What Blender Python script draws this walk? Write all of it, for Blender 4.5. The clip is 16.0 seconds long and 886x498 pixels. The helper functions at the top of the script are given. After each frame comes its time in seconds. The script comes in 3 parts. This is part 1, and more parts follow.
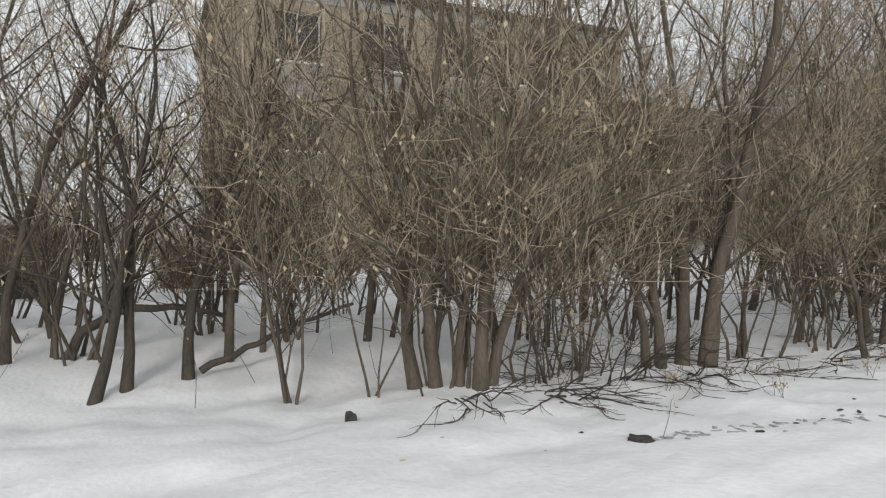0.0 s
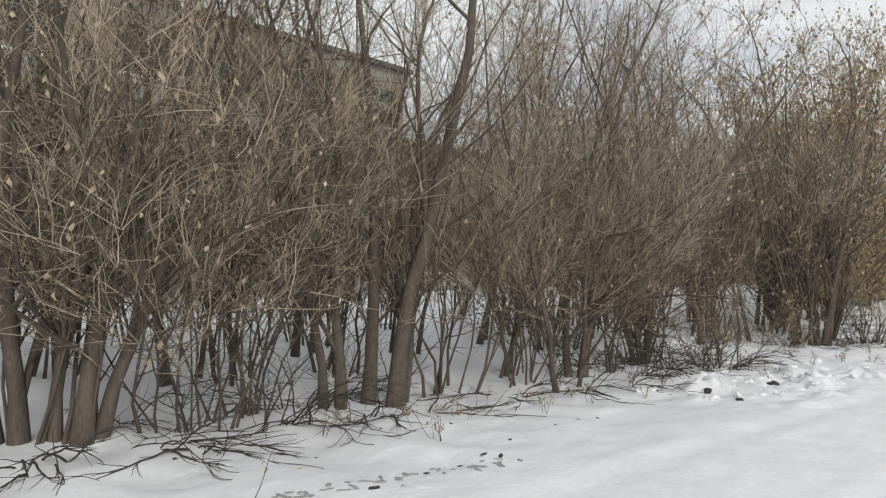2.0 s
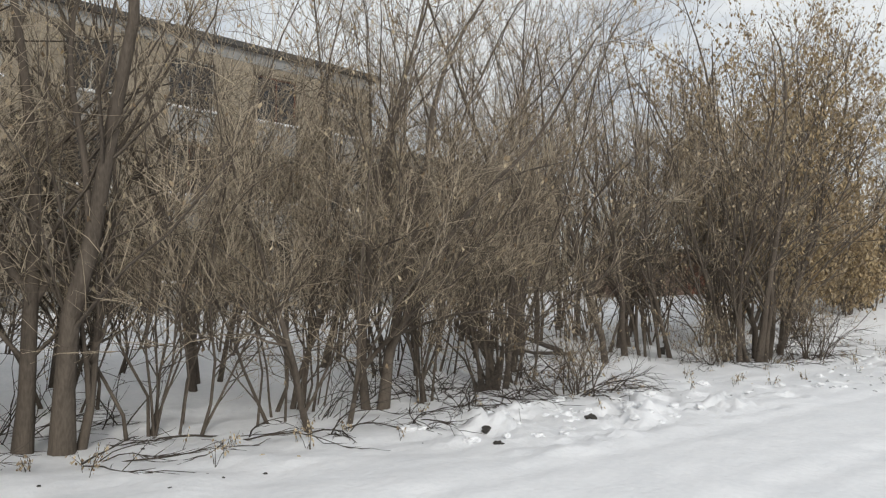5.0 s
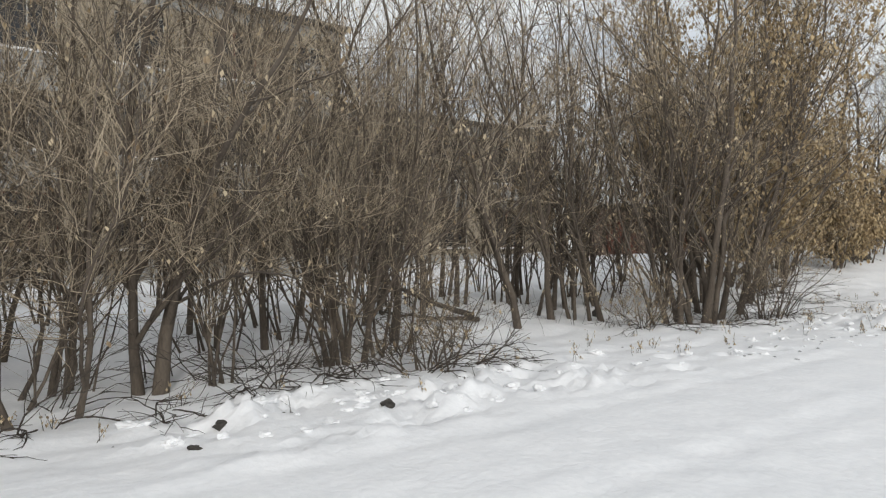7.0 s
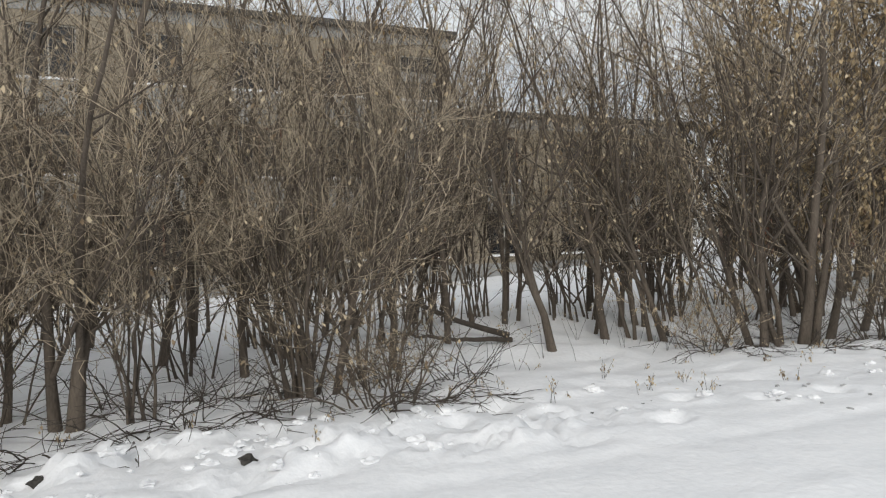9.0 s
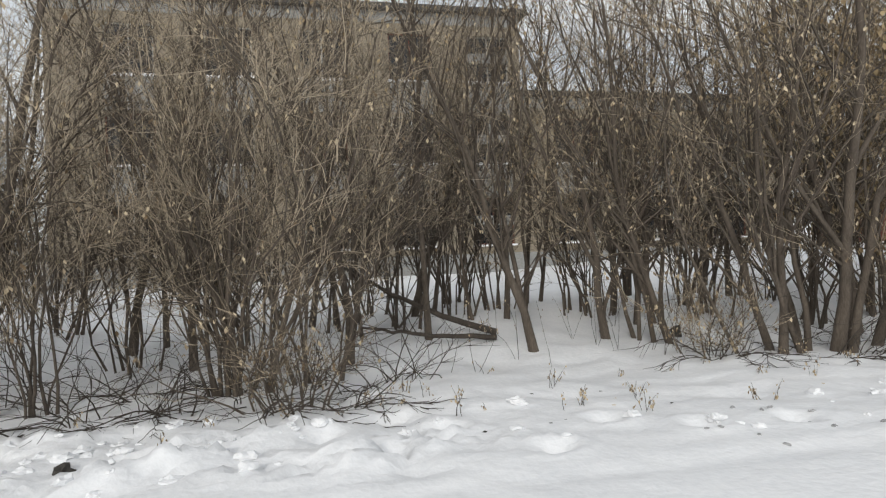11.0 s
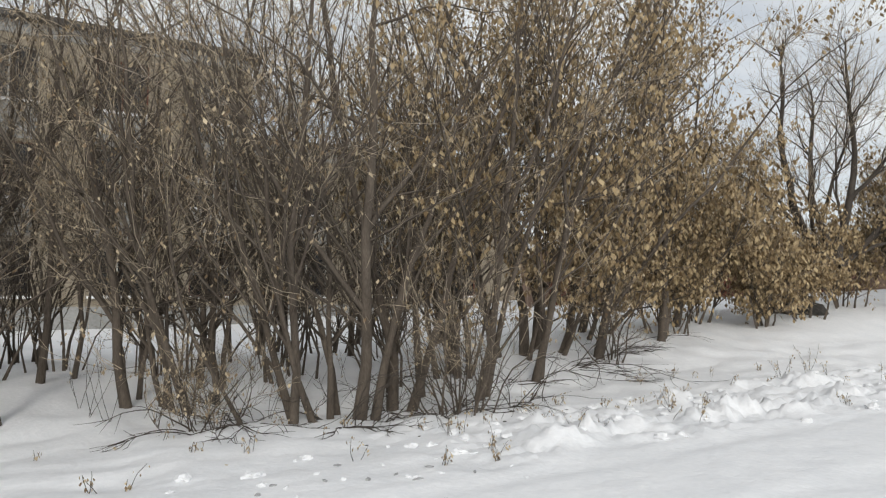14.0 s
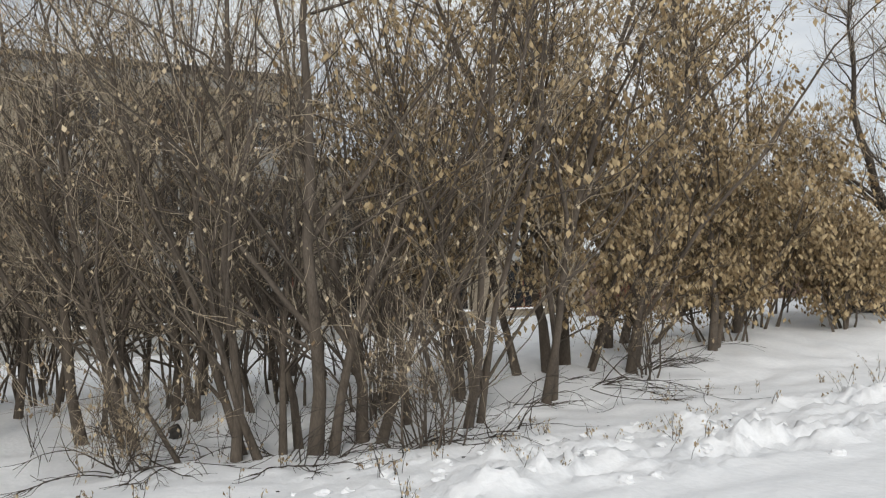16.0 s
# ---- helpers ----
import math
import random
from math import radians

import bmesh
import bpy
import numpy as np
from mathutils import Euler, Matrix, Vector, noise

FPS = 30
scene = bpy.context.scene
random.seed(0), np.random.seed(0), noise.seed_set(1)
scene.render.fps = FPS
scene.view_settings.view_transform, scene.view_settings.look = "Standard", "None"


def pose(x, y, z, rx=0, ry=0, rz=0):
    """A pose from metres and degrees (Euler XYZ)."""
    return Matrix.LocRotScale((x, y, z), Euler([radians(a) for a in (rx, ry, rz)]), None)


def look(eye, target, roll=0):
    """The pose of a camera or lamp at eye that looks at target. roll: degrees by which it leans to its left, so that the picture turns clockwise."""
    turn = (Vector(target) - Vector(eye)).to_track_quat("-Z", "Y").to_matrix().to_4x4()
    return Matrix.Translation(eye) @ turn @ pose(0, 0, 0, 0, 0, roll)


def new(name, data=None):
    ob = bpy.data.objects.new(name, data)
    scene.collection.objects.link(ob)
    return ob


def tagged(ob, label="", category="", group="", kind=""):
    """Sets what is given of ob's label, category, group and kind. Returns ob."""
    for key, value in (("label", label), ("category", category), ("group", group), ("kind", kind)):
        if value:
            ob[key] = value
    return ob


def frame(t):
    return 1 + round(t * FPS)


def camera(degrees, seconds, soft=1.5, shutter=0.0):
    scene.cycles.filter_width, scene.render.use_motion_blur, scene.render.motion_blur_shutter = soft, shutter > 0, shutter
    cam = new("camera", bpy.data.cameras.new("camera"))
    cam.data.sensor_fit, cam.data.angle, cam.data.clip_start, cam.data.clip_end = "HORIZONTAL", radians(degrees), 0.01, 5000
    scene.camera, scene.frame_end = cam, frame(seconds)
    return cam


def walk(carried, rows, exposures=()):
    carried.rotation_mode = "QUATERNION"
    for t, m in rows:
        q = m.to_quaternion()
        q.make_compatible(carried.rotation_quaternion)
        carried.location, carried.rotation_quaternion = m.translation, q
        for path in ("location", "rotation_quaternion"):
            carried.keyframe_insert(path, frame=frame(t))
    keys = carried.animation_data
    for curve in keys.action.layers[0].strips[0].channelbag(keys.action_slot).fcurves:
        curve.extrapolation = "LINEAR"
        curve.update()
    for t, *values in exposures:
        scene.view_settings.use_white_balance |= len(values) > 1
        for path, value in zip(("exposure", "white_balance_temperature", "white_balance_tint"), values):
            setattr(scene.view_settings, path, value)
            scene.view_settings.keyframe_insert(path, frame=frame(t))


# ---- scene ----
cam = camera(68.6, 16.0, soft=1.2)

# seconds, x, y, z, yaw, pitch, roll
PATH = [
    (0, 0.000, 0.000, 1.544, -23.85, 0.50, -0.86),
    (0.5, 0.577, 0.032, 1.476, -24.52, -0.44, 0.67),
    (1, 1.015, 0.119, 1.452, -30.20, -0.20, -0.82),
    (1.5, 1.419, 0.104, 1.439, -34.79, -0.10, 0.14),
    (2, 1.898, 0.094, 1.444, -41.21, 3.40, 0.86),
    (2.5, 2.457, -0.172, 1.469, -44.78, 1.37, -0.75),
    (3, 3.125, -0.423, 1.495, -43.35, 5.71, -0.45),
    (3.5, 3.731, -0.642, 1.567, -44.78, 4.18, -0.15),
    (4, 4.307, -0.850, 1.621, -41.77, 3.27, 0.24),
    (4.2, 4.553, -0.908, 1.626, -42.01, 4.93, 0.52),
    (6.3, 8.135, -1.344, 1.411, -32.26, 2.68, -1.55),
    (6.5, 8.458, -1.318, 1.410, -33.04, 4.58, -1.13),
    (7, 9.264, -1.309, 1.441, -36.53, 1.18, -1.25),
    (7.5, 10.051, -1.429, 1.519, -33.96, 1.98, -3.09),
    (8, 10.764, -1.550, 1.599, -34.45, 4.33, -2.60),
    (8.5, 11.524, -1.601, 1.579, -25.57, 1.89, 0.50),
    (9, 12.268, -1.537, 1.558, -22.42, 2.02, -2.66),
    (9.2, 12.560, -1.514, 1.568, -23.28, 1.66, -2.20),
    (11.3, 15.117, -1.464, 1.568, -12.44, 1.33, -2.33),
    (11.5, 15.434, -1.534, 1.567, -17.27, 3.86, -1.74),
    (12, 16.266, -1.830, 1.568, -24.80, 3.57, -0.16),
    (12.5, 17.104, -1.914, 1.557, -28.52, 6.08, -1.89),
    (13, 17.859, -1.926, 1.512, -30.33, 4.88, -1.49),
    (13.5, 18.575, -1.809, 1.490, -29.23, 6.85, -1.81),
    (14, 19.198, -1.835, 1.452, -30.31, 5.50, -0.89),
    (14.5, 19.793, -1.774, 1.434, -28.97, 6.76, -2.12),
    (15, 20.349, -1.695, 1.441, -28.34, 6.47, -3.56),
    (15.5, 20.859, -1.673, 1.443, -25.03, 4.17, -3.61),
    (16, 21.338, -1.583, 1.443, -22.45, 6.94, -3.17),
]


def aim(x, y, z, yaw, pitch, roll):
    a, b = radians(yaw), radians(pitch)
    ahead = Vector((-math.sin(a) * math.cos(b), math.cos(a) * math.cos(b), math.sin(b)))
    eye = Vector((x, y, z))
    return look(eye, eye + 2 * ahead, roll)


walk(cam, [(t, aim(*row)) for t, *row in PATH], exposures=[(0.0, -0.15)])

# ---- world and sun ----
world = bpy.data.worlds.new("winter_sky")
scene.world = world
world.use_nodes = True
wn, wl = world.node_tree.nodes, world.node_tree.links
SUN_EL, SUN_AZ = 24, 205
sky = wn.new("ShaderNodeTexSky")
sky.sky_type, sky.sun_disc = "NISHITA", False
sky.sun_elevation, sky.sun_rotation = radians(SUN_EL), radians(SUN_AZ)
wco = wn.new("ShaderNodeTexCoord")
wmap = wn.new("ShaderNodeMapping")
wmap.inputs["Scale"].default_value = (2.2, 2.2, 6.0)
cloud = wn.new("ShaderNodeTexNoise")
cloud.inputs["Scale"].default_value, cloud.inputs["Detail"].default_value = 1.6, 6
ramp = wn.new("ShaderNodeValToRGB")
ramp.color_ramp.elements[0].position, ramp.color_ramp.elements[1].position = 0.36, 0.58
ramp.color_ramp.elements[0].color = (0.62, 0.62, 0.62, 1)
mixc = wn.new("ShaderNodeMix")
mixc.data_type = "RGBA"
mixc.inputs["B"].default_value = (9.0, 9.3, 9.5, 1)
wl.new(wco.outputs["Generated"], wmap.inputs["Vector"])
wl.new(wmap.outputs["Vector"], cloud.inputs["Vector"])
wl.new(cloud.outputs["Fac"], ramp.inputs["Fac"])
wl.new(ramp.outputs["Color"], mixc.inputs["Factor"])
wl.new(sky.outputs["Color"], mixc.inputs["A"])
wl.new(mixc.outputs["Result"], wn["Background"].inputs["Color"])
wn["Background"].inputs["Strength"].default_value = 0.1

sun = new("sun", bpy.data.lights.new("sun", "SUN"))
sun.data.energy, sun.data.angle, sun.data.color = 1.5, radians(12), (1, 0.965, 0.89)
el, az = radians(SUN_EL), radians(SUN_AZ)
toward = Vector((math.sin(az) * math.cos(el), math.cos(az) * math.cos(el), math.sin(el)))
sun.matrix_world = look(toward * 60, (0, 0, 0))


# ---- materials ----
def material(name, dark, light, scale=6.0, rough=0.9, bump=0.3, stretch=(1, 1, 1), fine=60.0, vary=0.0, sub=0.0, spec=0.3):
    m = bpy.data.materials.new(name)
    m.use_nodes = True
    n, l = m.node_tree.nodes, m.node_tree.links
    b = n["Principled BSDF"]
    b.inputs["Roughness"].default_value = rough
    b.inputs["Specular IOR Level"].default_value = spec
    co = n.new("ShaderNodeTexCoord")
    mp = n.new("ShaderNodeMapping")
    mp.inputs["Scale"].default_value = stretch
    big, small = n.new("ShaderNodeTexNoise"), n.new("ShaderNodeTexNoise")
    big.inputs["Scale"].default_value, small.inputs["Scale"].default_value = scale, fine
    big.inputs["Detail"].default_value = 5
    add = n.new("ShaderNodeMath")
    add.operation = "MULTIPLY_ADD"
    add.inputs[1].default_value = 0.45
    mul = n.new("ShaderNodeMath")
    mul.operation = "MULTIPLY"
    mul.inputs[1].default_value = 0.6
    ra = n.new("ShaderNodeValToRGB")
    ra.color_ramp.elements[0].position, ra.color_ramp.elements[1].position = 0.3, 0.72
    ra.color_ramp.elements[0].color, ra.color_ramp.elements[1].color = (*dark, 1), (*light, 1)
    l.new(co.outputs["Object"], mp.inputs["Vector"])
    l.new(mp.outputs["Vector"], big.inputs["Vector"])
    l.new(mp.outputs["Vector"], small.inputs["Vector"])
    l.new(big.outputs["Fac"], mul.inputs[0])
    l.new(small.outputs["Fac"], add.inputs[0])
    l.new(mul.outputs[0], add.inputs[2])
    last = add.outputs[0]
    if vary:
        geo = n.new("ShaderNodeNewGeometry")
        v = n.new("ShaderNodeMath")
        v.operation = "MULTIPLY_ADD"
        v.inputs[1].default_value = vary
        l.new(geo.outputs["Random Per Island"], v.inputs[0])
        l.new(last, v.inputs[2])
        off = n.new("ShaderNodeMath")
        off.operation = "SUBTRACT"
        off.inputs[1].default_value = vary / 2
        l.new(v.outputs[0], off.inputs[0])
        last = off.outputs[0]
    l.new(last, ra.inputs["Fac"])
    l.new(ra.outputs["Color"], b.inputs["Base Color"])
    if bump:
        bp = n.new("ShaderNodeBump")
        bp.inputs["Strength"].default_value, bp.inputs["Distance"].default_value = bump, 0.02
        l.new(add.outputs[0], bp.inputs["Height"])
        l.new(bp.outputs["Normal"], b.inputs["Normal"])
    if sub:
        b.inputs["Subsurface Weight"].default_value = sub
        b.inputs["Subsurface Radius"].default_value = (0.03, 0.035, 0.04)
    return m


SNOW = material("snow", (0.80, 0.81, 0.83), (0.92, 0.92, 0.93), 1.6, 0.75, 1.0, fine=14)
CLOD = material("packed_snow", (0.74, 0.75, 0.77), (0.9, 0.9, 0.91), 3, 0.8, 0.4, fine=30)
BARK = material("grey_brown_bark", (0.053, 0.043, 0.035), (0.158, 0.13, 0.104), 5, 0.95, 0.8, (1, 1, 0.25), 50)
DARK_BARK = material("dark_bark", (0.032, 0.027, 0.023), (0.10, 0.084, 0.07), 5, 0.95, 0.8, (1, 1, 0.25), 50)
TWIG = material("twig_bark", (0.12, 0.095, 0.07), (0.50, 0.415, 0.305), 2, 0.9, 0, fine=12, vary=0.75)
TWIG_GREY = material("grey_twig_bark", (0.12, 0.098, 0.08), (0.48, 0.41, 0.335), 2, 0.9, 0, fine=12, vary=0.75)
LEAF = material("dry_seed_keys", (0.19, 0.13, 0.068), (0.50, 0.385, 0.225), 3, 0.8, 0, fine=20, vary=0.6)
LEAF_DULL = material("withered_leaves", (0.2, 0.14, 0.085), (0.58, 0.48, 0.33), 3, 0.85, 0, fine=20, vary=0.6)
PANEL = material("beige_facade", (0.20, 0.168, 0.125), (0.32, 0.275, 0.21), 0.5, 0.9, 0.2, fine=9)
PLINTH = material("grey_plinth", (0.22, 0.22, 0.21), (0.36, 0.36, 0.35), 0.8, 0.9, 0.2, fine=9)
ROOFING = material("dark_roof_felt", (0.05, 0.048, 0.045), (0.10, 0.095, 0.09), 1, 0.9, 0.2, fine=9)
FRAME = material("weathered_white_paint", (0.34, 0.33, 0.3), (0.55, 0.54, 0.5), 3, 0.6, 0.1)
BRICK = material("red_brown_brick", (0.15, 0.10, 0.078), (0.26, 0.185, 0.145), 2.5, 0.9, 0.3, fine=20)
RUST = material("rusty_red_paint", (0.09, 0.035, 0.025), (0.2, 0.075, 0.05), 3, 0.75, 0.2)
GREEN = material("dull_green_paint", (0.04, 0.055, 0.045), (0.085, 0.105, 0.09), 2, 0.7, 0.15)
SOIL = material("dark_frozen_dirt", (0.025, 0.023, 0.021), (0.085, 0.078, 0.07), 9, 0.9, 0.6)
GREYDIRT = material("grey_dirty_snow", (0.20, 0.2, 0.2), (0.5, 0.5, 0.5), 9, 0.9, 0.5)

GLASS = bpy.data.materials.new("dark_window_glass")
GLASS.use_nodes = True
gb = GLASS.node_tree.nodes["Principled BSDF"]
gb.inputs["Base Color"].default_value = (0.02, 0.022, 0.025, 1)
gb.inputs["Roughness"].default_value = 0.12


# ---- mesh helpers ----
def mesh_from(name, verts, faces, mat, smooth=False):
    """A mesh from numpy vertices and a numpy array of equal-sided faces."""
    me = bpy.data.meshes.new(name)
    verts, faces = np.asarray(verts, np.float32), np.asarray(faces, np.int32)
    me.vertices.add(len(verts))
    me.vertices.foreach_set("co", verts.ravel())
    k = faces.shape[1]
    me.loops.add(faces.size)
    me.loops.foreach_set("vertex_index", faces.ravel())
    me.polygons.add(len(faces))
    me.polygons.foreach_set("loop_start", np.arange(0, faces.size, k, dtype=np.int32))
    if smooth:
        me.polygons.foreach_set("use_smooth", np.ones(len(faces), dtype=bool))
    me.materials.append(mat)
    me.update(calc_edges=True)
    return me


def tubes(points, radii, sides):
    """Tapered tubes along n polylines of k points: vertices and quads."""
    n, k, _ = points.shape
    tang = np.gradient(points, axis=1)
    tang /= np.linalg.norm(tang, axis=2, keepdims=True) + 1e-9
    ref = np.where(np.abs(tang[..., 2:3]) > 0.8, np.array([1.0, 0, 0]), np.array([0, 0, 1.0]))
    ref = np.broadcast_to(ref[:, :1], tang.shape)
    u = np.cross(tang, ref)
    u /= np.linalg.norm(u, axis=2, keepdims=True) + 1e-9
    v = np.cross(tang, u)
    a = np.arange(sides) * 2 * np.pi / sides
    ring = u[:, :, None] * np.cos(a)[:, None] + v[:, :, None] * np.sin(a)[:, None]
    verts = (points[:, :, None] + ring * radii[:, :, None, None]).reshape(-1, 3)
    i, j, s = np.meshgrid(np.arange(n), np.arange(k - 1), np.arange(sides), indexing="ij")
    s2 = (s + 1) % sides
    base, up = (i * k + j) * sides, (i * k + j + 1) * sides
    faces = np.stack([base + s, base + s2, up + s2, up + s], -1).reshape(-1, 4)
    return verts, faces


def grow(rng, start, way, length, k, wobble, lift):
    """n wandering polylines of k points; lift bends them up (or down when negative)."""
    d = way / (np.linalg.norm(way, axis=1, keepdims=True) + 1e-9)
    p, out = start.copy(), [start.copy()]
    step = (length / (k - 1))[:, None]
    for _ in range(k - 1):
        d = d + rng.normal(0, wobble, d.shape) + np.array([0, 0, 1.0]) * lift
        d /= np.linalg.norm(d, axis=1, keepdims=True)
        p = p + d * step
        out.append(p.copy())
    return np.stack(out, 1)


def along(lines, idx, u):
    """Points and tangents at fraction u of the chosen polylines."""
    k = lines.shape[1]
    f = np.clip(u * (k - 1), 0, k - 1.001)
    i = f.astype(int)
    w = (f - i)[:, None]
    a, b = lines[idx, i], lines[idx, i + 1]
    t = b - a
    return a + (b - a) * w, t / (np.linalg.norm(t, axis=1, keepdims=True) + 1e-9)


def part(name, bm, mat, parent, label="", smooth=False):
    me = bpy.data.meshes.new(name)
    bm.to_mesh(me)
    bm.free()
    me.materials.append(mat)
    if smooth:
        me.polygons.foreach_set("use_smooth", [True] * len(me.polygons))
    ob = new(name, me)
    ob.parent = parent
    return tagged(ob, label)


def mesh_part(name, me, parent, label="", kind=""):
    ob = new(name, me)
    ob.parent = parent
    return tagged(ob, label, kind=kind)


def box(bm, x0, x1, y0, y1, z0, z1):
    r = bmesh.ops.create_cube(bm, size=1)
    bmesh.ops.transform(bm, verts=r["verts"], matrix=Matrix.LocRotScale(((x0 + x1) / 2, (y0 + y1) / 2, (z0 + z1) / 2), None, (x1 - x0, y1 - y0, z1 - z0)))


# ---- ground ----
def smooth(a, b, v):
    w = min(1.0, max(0.0, (v - a) / (b - a)))
    return w * w * (3 - 2 * w)


def rise(x, y):
    z = 0.0 if y < 7.9 else (0.12 * (y - 7.9) if y < 12 else 0.492 + 0.018 * (min(y, 60) - 12))
    return z + 0.065 * min(max(x - 26, 0), 60) * smooth(4, 11, y)


def ground(x, y):
    z = rise(x, y)
    near = smooth(-30, -12, x) * (1 - smooth(48, 70, x)) * (1 - smooth(22, 40, y))
    bank = smooth(3.4, 5.2, y)
    z += near * (-0.05 * bank + 0.10 * (bank * 0.8 + 0.12) * noise.noise((x * 0.45, y * 0.45, 3)))
    z += near * 0.07 * bank * noise.noise((x * 1.5, y * 1.5, 7))
    # trampled, broken snow along the edge of the track
    rough = smooth(3.0, 3.8, y) * (1 - smooth(5.2, 6.4, y)) * (smooth(10, 11.5, x) * (1 - smooth(15.5, 17.5, x)) + 1.35 * smooth(21.5, 24, x) * (1 - smooth(36, 40, x)) + 0.12)
    patch = smooth(-0.15, 0.3, noise.noise((x * 0.7, y * 1.1, 9)))
    z += near * 1.5 * rough * (0.35 + 0.65 * patch) * (0.13 * noise.noise((x * 1.7, y * 2.3, 1)) + 0.10 * abs(noise.noise((x * 4.3, y * 4.9, 2))) + 0.05 * noise.noise((x * 10, y * 11, 4)))
    # shallow wheel ruts
    for line in (1.35, 2.95):
        off = y - line - 0.12 * math.sin(x * 0.22) - 0.06 * (x - 6) * (x < 10) * 0.3
        z -= near * 0.014 * math.exp(-(off / 0.16) ** 2)
        z += near * 0.008 * math.exp(-((off - 0.3) / 0.14) ** 2)
    z += near * (0.014 * noise.noise((x * 4, y * 4, 5)) + 0.010 * bank * noise.noise((x * 9, y * 9, 6)))
    for hx, hy in DENTS:
        d = math.hypot(x - hx, y - hy)
        if d < 0.6:
            z += -0.09 * math.exp(-((d / 0.14) ** 2)) + 0.03 * math.exp(-(((d - 0.27) / 0.09) ** 2))
    return z


DENTS = [(15.44, 4.09), (16.76, 3.62), (18.3, 3.87), (14.9, 4.7), (17.6, 4.4), (19.2, 3.7), (26.9, 5.6), (28.6, 4.9), (29.8, 5.6), (31.2, 5.2), (27.9, 3.9), (25.9, 4.6), (16.1, 4.7)]


def spaced(fine0, fine1, step, far, ratio=1.28):
    mid = list(np.arange(fine0, fine1, step))
    lo, hi, s = [], [], step
    a, b = mid[0], mid[-1]
    while b < far or a > -far:
        s *= ratio
        a, b = a - s, b + s
        lo.append(a), hi.append(b)
    return lo[::-1] + mid + hi


def build_ground():
    xs, ys = spaced(-4, 36, 0.085, 1800), spaced(0.6, 8.5, 0.07, 1800)
    verts = [(x, y, ground(x, y)) for y in ys for x in xs]
    w = len(xs)
    i, j = np.meshgrid(np.arange(len(ys) - 1), np.arange(w - 1), indexing="ij")
    a = i * w + j
    faces = np.stack([a, a + 1, a + w + 1, a + w], -1).reshape(-1, 4)
    ob = new("ground", mesh_from("ground", verts, faces, SNOW, True))
    tagged(ob, "trodden white snow over a track and a low bank", "snow ground", kind="structure")


build_ground()
RNG = np.random.default_rng(11)


# ---- shrubs and trees ----
def seed_keys(rng, lines, count, size, mat, name, parent, label, low=0.2):
    """Small hanging bent blades on the twigs."""
    idx = rng.integers(0, len(lines), count)
    p, _ = along(lines, idx, rng.uniform(low, 1, count))
    p = p + rng.normal(0, 0.02, p.shape)
    a = rng.uniform(0, 2 * np.pi, count)
    s = size * rng.uniform(0.6, 1.4, count)
    side = np.stack([np.cos(a), np.sin(a), np.zeros(count)], 1) * s[:, None] * 0.32
    down = np.stack([rng.normal(0, 0.3, count), rng.normal(0, 0.3, count), -np.ones(count)], 1) * s[:, None]
    bend = np.stack([-np.sin(a), np.cos(a), np.zeros(count)], 1) * s[:, None] * 0.22
    quad = np.stack([p, p + side + down * 0.45 + bend, p + down, p - side + down * 0.55 + bend], 1)
    faces = np.arange(count * 4).reshape(-1, 4)
    return mesh_part(name, mesh_from(name, quad.reshape(-1, 3), faces, mat), parent, label, "stuff")


